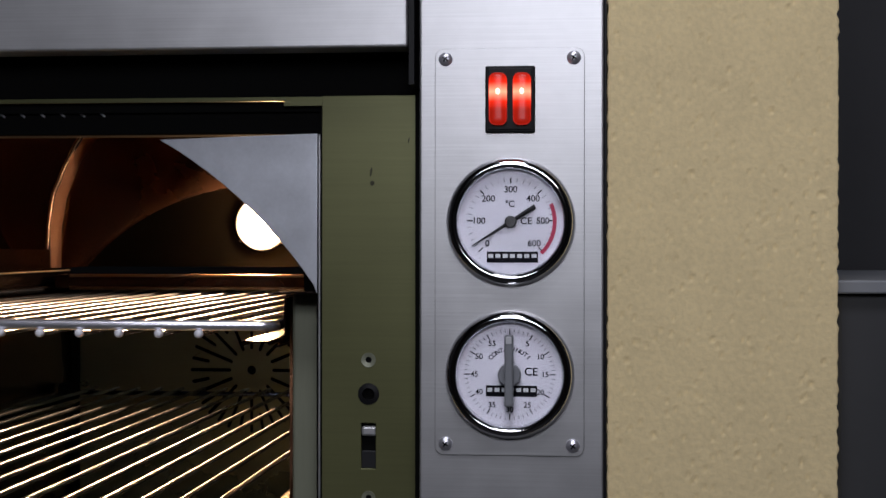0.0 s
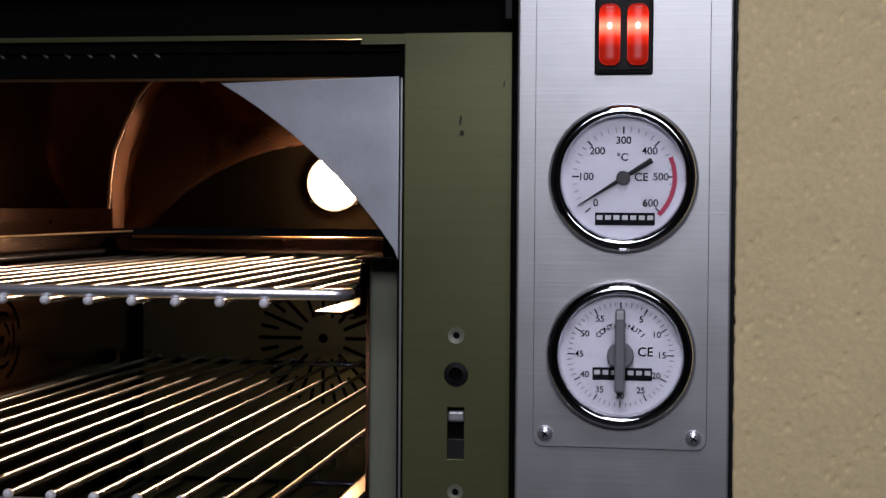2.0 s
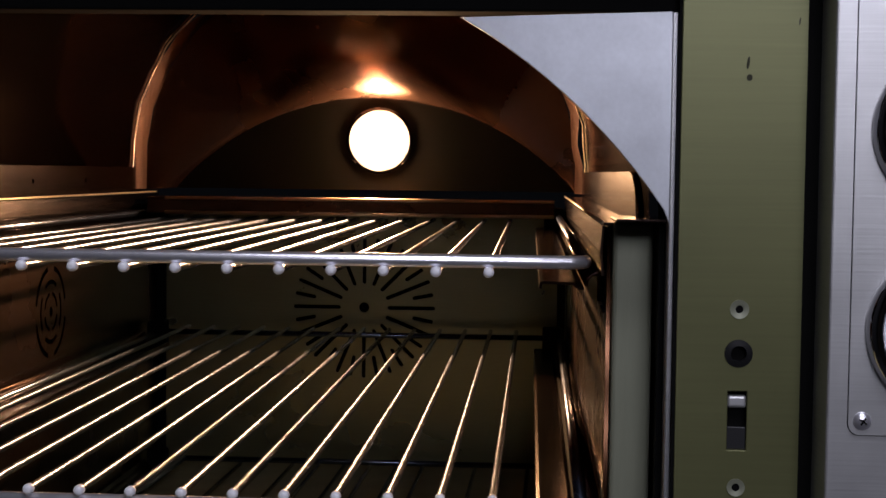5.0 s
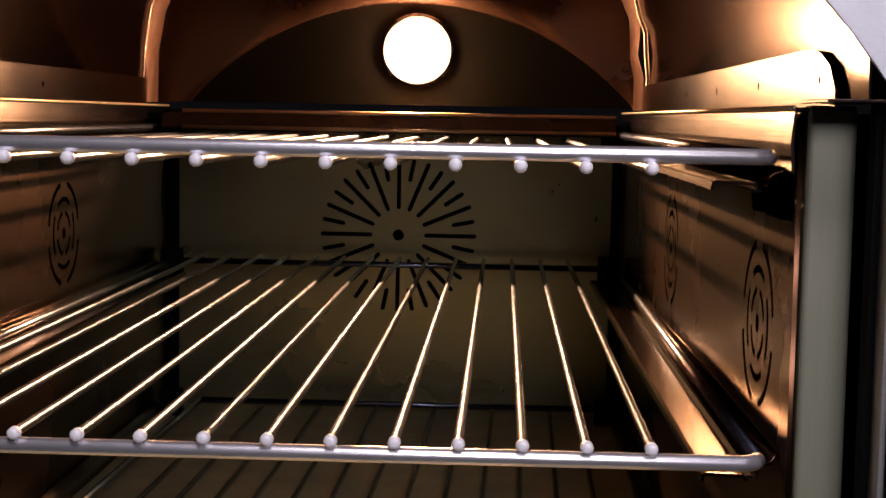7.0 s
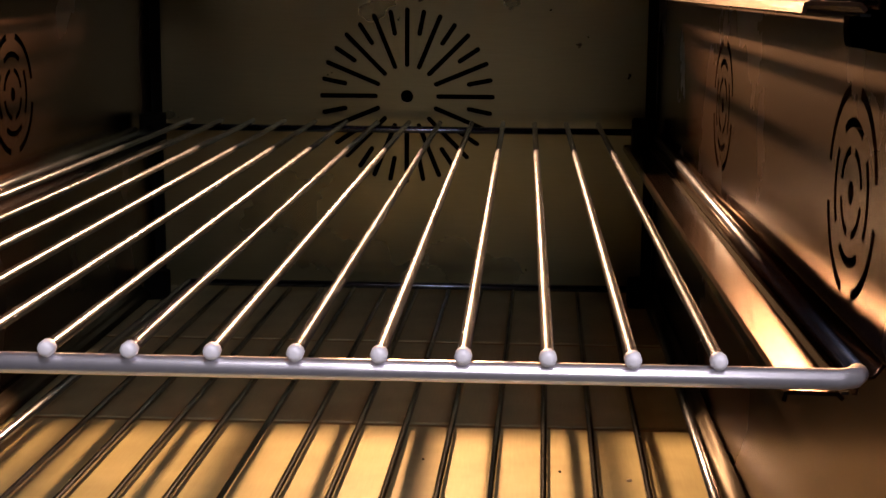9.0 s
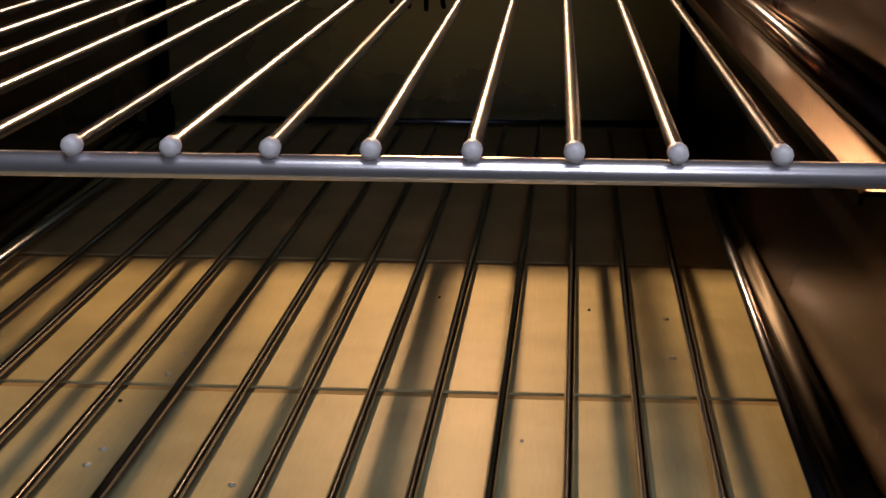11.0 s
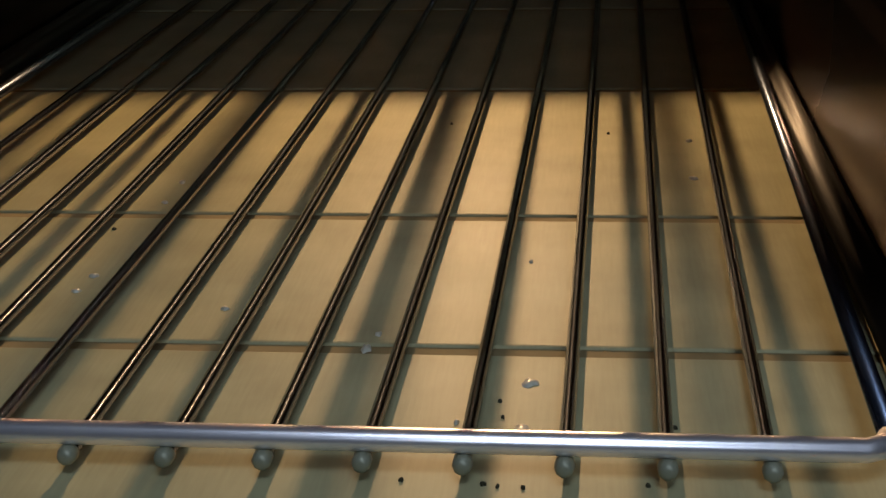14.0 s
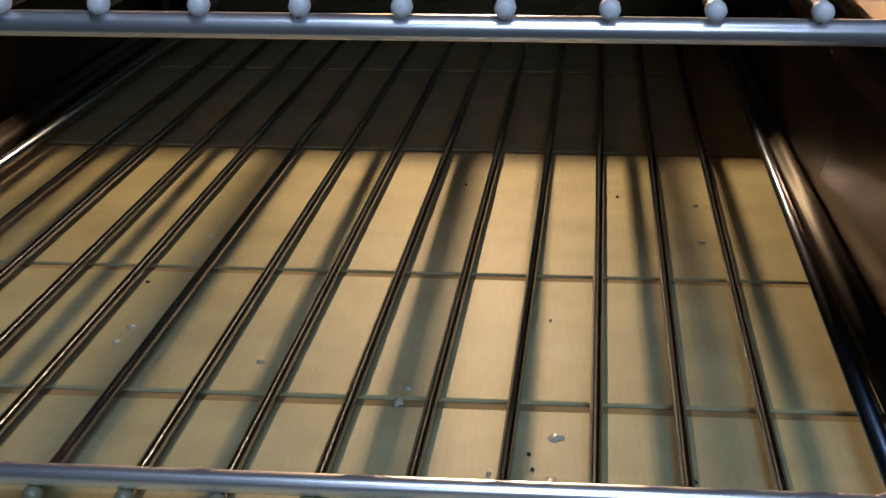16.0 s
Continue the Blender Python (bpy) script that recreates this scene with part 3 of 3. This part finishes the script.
part("socket", moved(disc(0.0031, 0.001, 24), Matrix.Translation((-0.0281, 0.0275, 0.0202))), BLACK, col)
latch = part("latch_pocket", box((-0.0330, 0.0300, -0.0180), (-0.0236, 0.0310, 0.0070)), BLACK, col)
part("latch_tongue", moved(box((-0.0037, 0, -0.0028), (0.0037, 0.004, 0.0022), 0.0012, 3), Matrix.Translation((-0.0282, 0.0262, 0.0020))), BRUSHED, col, "bright latch tongue")
part("latch_plate", box((-0.0318, 0.0268, -0.0166), (-0.0246, 0.0276, -0.0080), 0.0003), NEEDLE, col)
# scratches
for x, z, h, w in ((-0.0269, 0.1295, 0.0048, 0.0011), (-0.0263, 0.1240, 0.0026, 0.0022), (-0.0082, 0.1450, 0.0030, 0.0006)):
    bm = disc(0.5, 0.0002, 10)
    part("scratch", moved(bm, Matrix.Translation((x, 0.02512, z)) @ Matrix.Rotation(radians(8), 4, "Y") @ Matrix.Diagonal((w, 1, h, 1))), STAIN, col, "dark scrape")
# upper door panel
upper = thing("upper_door", "brushed steel upper door panel with a folded edge", "door panel")
part("skin", box((-0.5200, 0.0000, 0.1875), (-0.0060, 0.0200, 0.4200), 0.0012, 3), BRUSHED, upper)
part("edge_seal", box((-0.0055, 0.0030, 0.1700), (-0.0030, 0.0240, 0.4200)), RUBBER, upper)


# ---- control column ----
panel = thing("control_panel", "brushed steel control column with a screwed plate", "control panel")
part("column", box((0.0000, 0.0000, -0.3500), (0.0866, 0.0900, 0.4200), 0.0010, 3), BRUSHED, panel)
part("edge_strip", box((0.0868, -0.0004, -0.3500), (0.0880, 0.0060, 0.4200), 0.0003), RUBBER, panel)
sheet("shadow_line", [rounded(0.0074, -0.0054, 0.0777, 0.1862, 0.0043)], 0.0006, Matrix.Translation((0, 0.0001, 0)) @ UP_XZ, INK, panel)
sheet("plate", [rounded(0.0077, -0.0051, 0.0774, 0.1859, 0.0040)], 0.0010, Matrix.Translation((0, -0.0006, 0)) @ UP_XZ, BRUSHED, panel, bevel=0.00015)
for x, z in ((0.0125, 0.1811), (0.0727, 0.1813), (0.0125, 0.0), (0.0724, -0.0003)):
    bm = bmesh.new()
    bmesh.ops.create_uvsphere(bm, u_segments=24, v_segments=12, radius=0.0033, matrix=Matrix.Diagonal((1, 0.62, 1, 1)))
    bmesh.ops.bisect_plane(bm, geom=bm.verts[:] + bm.edges[:] + bm.faces[:], plane_co=(0, 0, 0), plane_no=(0, 1, 0), clear_outer=True)
    scr = part("screw", moved(bm, Matrix.Translation((x, -0.0011, z))), BAR, panel, "domed cross-head screw", smooth=True)
    for a in (35, 125):
        part("cross_slot", moved(box((-0.0015, -0.0003, -0.0003), (0.0015, 0.0006, 0.0003)), Matrix.Translation((x, -0.0030, z)) @ Matrix.Rotation(radians(a), 4, "Y")), BLACK, scr)

# twin lit rocker switch
sw = thing("rocker_switch", "black twin rocker switch with two lit red rockers", "switch")
sx, sz = 0.0430, 0.1619
part("housing", box((sx - 0.0117, -0.0032, sz - 0.0157), (sx + 0.0117, -0.0011, sz + 0.0157), 0.0008, 2), RUBBER, sw)
part("bezel", box((sx - 0.0104, -0.0042, sz - 0.0143), (sx + 0.0104, -0.0030, sz + 0.0143), 0.0004), RUBBER, sw)
for dx in (-0.0056, 0.0056):
    bm = box((sx + dx - 0.0042, -0.0078, sz - 0.0122), (sx + dx + 0.0042, -0.0036, sz + 0.0122), 0.0030, 4)
    for v in bm.verts:
        v.co.y += 0.0016 * math.cos((v.co.z - sz) / 0.0122 * math.pi / 2) if v.co.y < -0.005 else 0
    rk = part("rocker", bm, RED_LENS, sw, "lit red rocker", smooth=True)
    bm = bmesh.new()
    bmesh.ops.create_uvsphere(bm, u_segments=20, v_segments=12, radius=1, matrix=Matrix.Translation((sx + dx, -0.0063, sz + 0.0034)) @ Matrix.Diagonal((0.0026, 0.0010, 0.0036, 1)))
    part("glow_window", bm, RED_GLOW, rk, "glowing centre", smooth=True)


def gauge_case(name, label, category, gx, gz):
    g = thing(name, label, category, at=(gx, -0.001, gz))
    put = Matrix.Translation((gx, 0, gz))
    part("bezel", moved(lathe([(0.0302, -0.0011), (0.0302, -0.0030), (0.0296, -0.0055), (0.0280, -0.0075), (0.0264, -0.0080), (0.0252, -0.0074), (0.0246, -0.0058), (0.0243, -0.0020)]), put), CHROME, g, "polished chrome bezel", smooth=True)
    part("dial", moved(disc(0.0244, 0.0010, 64), Matrix.Translation((gx, -0.0024, gz))), DIAL, g, "white printed dial")
    return g


def mark(g, gx, gz, a, r0, r1, w, mat, y=-0.0025, name="tick"):
    """A printed tick at the clock angle a."""
    bm = box((-w / 2, 0, r0), (w / 2, 0.0002, r1))
    return part(name, moved(bm, Matrix.Translation((gx, y, gz)) @ Matrix.Rotation(radians(a), 4, "Y")), mat, g)


def badge(g, x, z, w, h):
    """The maker's badge as a plain dark bar with pale blocks."""
    b = part("badge", box((x - w / 2, -0.0026, z - h / 2), (x + w / 2, -0.0024, z + h / 2)), INK, g, "dark badge")
    n = 7
    for k in range(n):
        u = x - w / 2 + w * (k + 0.55) / (n + 0.1)
        part("badge_block", box((u - w * 0.048, -0.0028, z - h * 0.06), (u + w * 0.048, -0.0026, z + h * 0.28)), SILVER_INK, b)


# thermometer
gx, gz = 0.0433, 0.1046
th = gauge_case("thermometer", "round chrome oven thermometer with a white dial", "thermometer", gx, gz)
ANG = lambda v: -133 + 266 * v / 600
for k in range(31):
    major = k % 5 == 0
    mark(th, gx, gz, ANG(k * 20), 0.0178 if major else 0.0186, 0.0206, 0.0006 if major else 0.00022, INK)
for v in range(0, 601, 100):
    a = radians(ANG(v))
    r = 0.0150
    lettering(str(v), 0.0042, Matrix.Translation((gx + r * math.sin(a), -0.0026, gz + r * math.cos(a))), INK, th, "numeral")
band = [(0.0215 * math.sin(radians(a)), 0.0215 * math.cos(radians(a))) for a in range(66, 137, 5)] + [(0.0196 * math.sin(radians(a)), 0.0196 * math.cos(radians(a))) for a in range(136, 65, -5)]
sheet("red_band", [band], 0.0002, Matrix.Translation((gx, -0.0026, gz)) @ UP_XZ, RED_INK, th, "crimson warning band")
lettering("°C", 0.0042, Matrix.Translation((gx - 0.0004, -0.0026, gz + 0.0082)), INK, th)
lettering("CE", 0.0046, Matrix.Translation((gx + 0.0072, -0.0026, gz + 0.0002)), INK, th)
badge(th, gx + 0.0008, gz - 0.0166, 0.0240, 0.0052)
nd = part("needle", moved(tube([(0, -0.0034, 0.0135), (0, -0.0034, 0.003), (0, -0.0034, -0.0215)], 0.0005, 8, [0.0012, 0.0010, 0.00025]), Matrix.Translation((gx, 0, gz)) @ Matrix.Rotation(radians(58), 4, "Y")), NEEDLE, th, "black needle")
part("hub", moved(disc(0.0028, 0.0020, 28, 0.0004), Matrix.Translation((gx, -0.0048, gz))), NEEDLE, th, "dark hub")

# minute timer
gx, gz = 0.0429, 0.0330
ti = gauge_case("minute_timer", "round chrome minute timer with a grey turning knob", "timer", gx, gz)
for k in range(60):
    major = k % 5 == 0
    mark(ti, gx, gz, 6 * k, 0.0186 if major else 0.0196, 0.0214, 0.0005 if major else 0.00022, INK)
for v in range(5, 61, 5):
    a = radians(6 * v)
    lettering(str(v), 0.0036, Matrix.Translation((gx + 0.0166 * math.sin(a), -0.0026, gz + 0.0166 * math.cos(a))), INK, ti, "numeral")
word = "CONTAMINUTI"
for k, ch in enumerate(word):
    a = radians(-48 + 96 * k / (len(word) - 1))
    lettering(ch, 0.0030, Matrix.Translation((gx + 0.0118 * math.sin(a), -0.0026, gz + 0.0118 * math.cos(a))) @ Matrix.Rotation(a, 4, "Y"), INK, ti)
lettering("CE", 0.0052, Matrix.Translation((gx + 0.0100, -0.0026, gz + 0.0012)), INK, ti)
badge(ti, gx + 0.0008, gz - 0.0078, 0.0240, 0.0052)
kn = part("knob_boss", moved(disc(0.0054, 0.0050, 32, 0.0008), Matrix.Translation((gx, -0.0074, gz))), KNOB, ti, "grey plastic knob")
part("grip", moved(box((-0.0020, -0.0070, -0.0142), (0.0020, 0.0000, 0.0190), 0.0010, 3), Matrix.Translation((gx, -0.0062, gz))), KNOB, kn)
part("pointer", moved(box((-0.0014, -0.0072, 0.0150), (0.0014, -0.0068, 0.0184), 0.0002), Matrix.Translation((gx, -0.0062, gz))), SILVER_INK, kn)
for ob in (th, ti):
    g0 = ob.location
    pane = part("glass", moved(disc(0.0246, 0.0006, 48), Matrix.Translation((g0.x, -0.0052 if ob is th else -0.0034, g0.z))), GLASS, ob, "clear glass")
    pane.visible_shadow = False


# ---- wall beside the oven and the room ----
bm = bmesh.new()
nx, nz = 110, 520
grid = [[bm.verts.new((0.0884 + (0.1945 - 0.0884) * i / nx + (0.0012 * noise.noise((i, 5, 190 * j / nz)) if i in (0, nx) else 0), 0.004, -0.35 + 0.75 * j / nz)) for j in range(nz + 1)] for i in range(nx + 1)]
for i in range(nx):
    for j in range(nz):
        bm.faces.new((grid[i][j], grid[i + 1][j], grid[i + 1][j + 1], grid[i][j + 1]))
for col_v in grid:
    for v in col_v:
        n = noise.noise(v.co * 150) * 0.55 + noise.noise(v.co * 380) * 0.45
        pit = noise.noise(v.co * Vector((520, 1, 900)) + Vector((7, 3, 1)))
        v.co.y += 0.00008 * n + (0.0014 if pit < -0.56 and n < 0.2 else 0) - (0.0004 if pit > 0.66 else 0)
for i in (0, nx):
    back = [bm.verts.new((v.co.x, 0.15, v.co.z)) for v in grid[i]]
    for j in range(nz):
        bm.faces.new((grid[i][j], grid[i][j + 1], back[j + 1], back[j]))
tagged(part("wall_stucco", bm, STUCCO, smooth=True), "rough sand-coloured stucco wall", "wall", kind="structure")
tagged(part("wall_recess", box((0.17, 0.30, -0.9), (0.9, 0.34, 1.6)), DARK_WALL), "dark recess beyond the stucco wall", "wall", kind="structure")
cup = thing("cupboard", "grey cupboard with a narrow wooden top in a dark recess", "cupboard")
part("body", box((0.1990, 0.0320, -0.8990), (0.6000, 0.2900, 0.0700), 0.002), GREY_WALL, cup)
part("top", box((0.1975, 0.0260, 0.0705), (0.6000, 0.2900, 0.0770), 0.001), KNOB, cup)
# Unseen room box, added to close the place and feed the reflections.
for name, lo, hi in (("wall_back", (-1.6, -2.62, -0.9), (1.6, -2.6, 1.6)), ("wall_west", (-1.62, -2.6, -0.9), (-1.6, 0.6, 1.6)), ("wall_east", (1.6, -2.6, -0.9), (1.62, 0.6, 1.6)),
                     ("floor_room", (-1.6, -2.6, -0.92), (1.6, 0.6, -0.9)), ("ceiling_room", (-1.6, -2.6, 1.6), (1.6, 0.6, 1.62)), ("wall_oven_left", (-1.6, 0.02, -0.9), (-0.53, 0.04, 1.6))):
    tagged(part(name, box(lo, hi), DARK_WALL), "plain dark surface of the added, unseen room", "wall" if "wall" in name else name.split("_")[0], kind="structure")
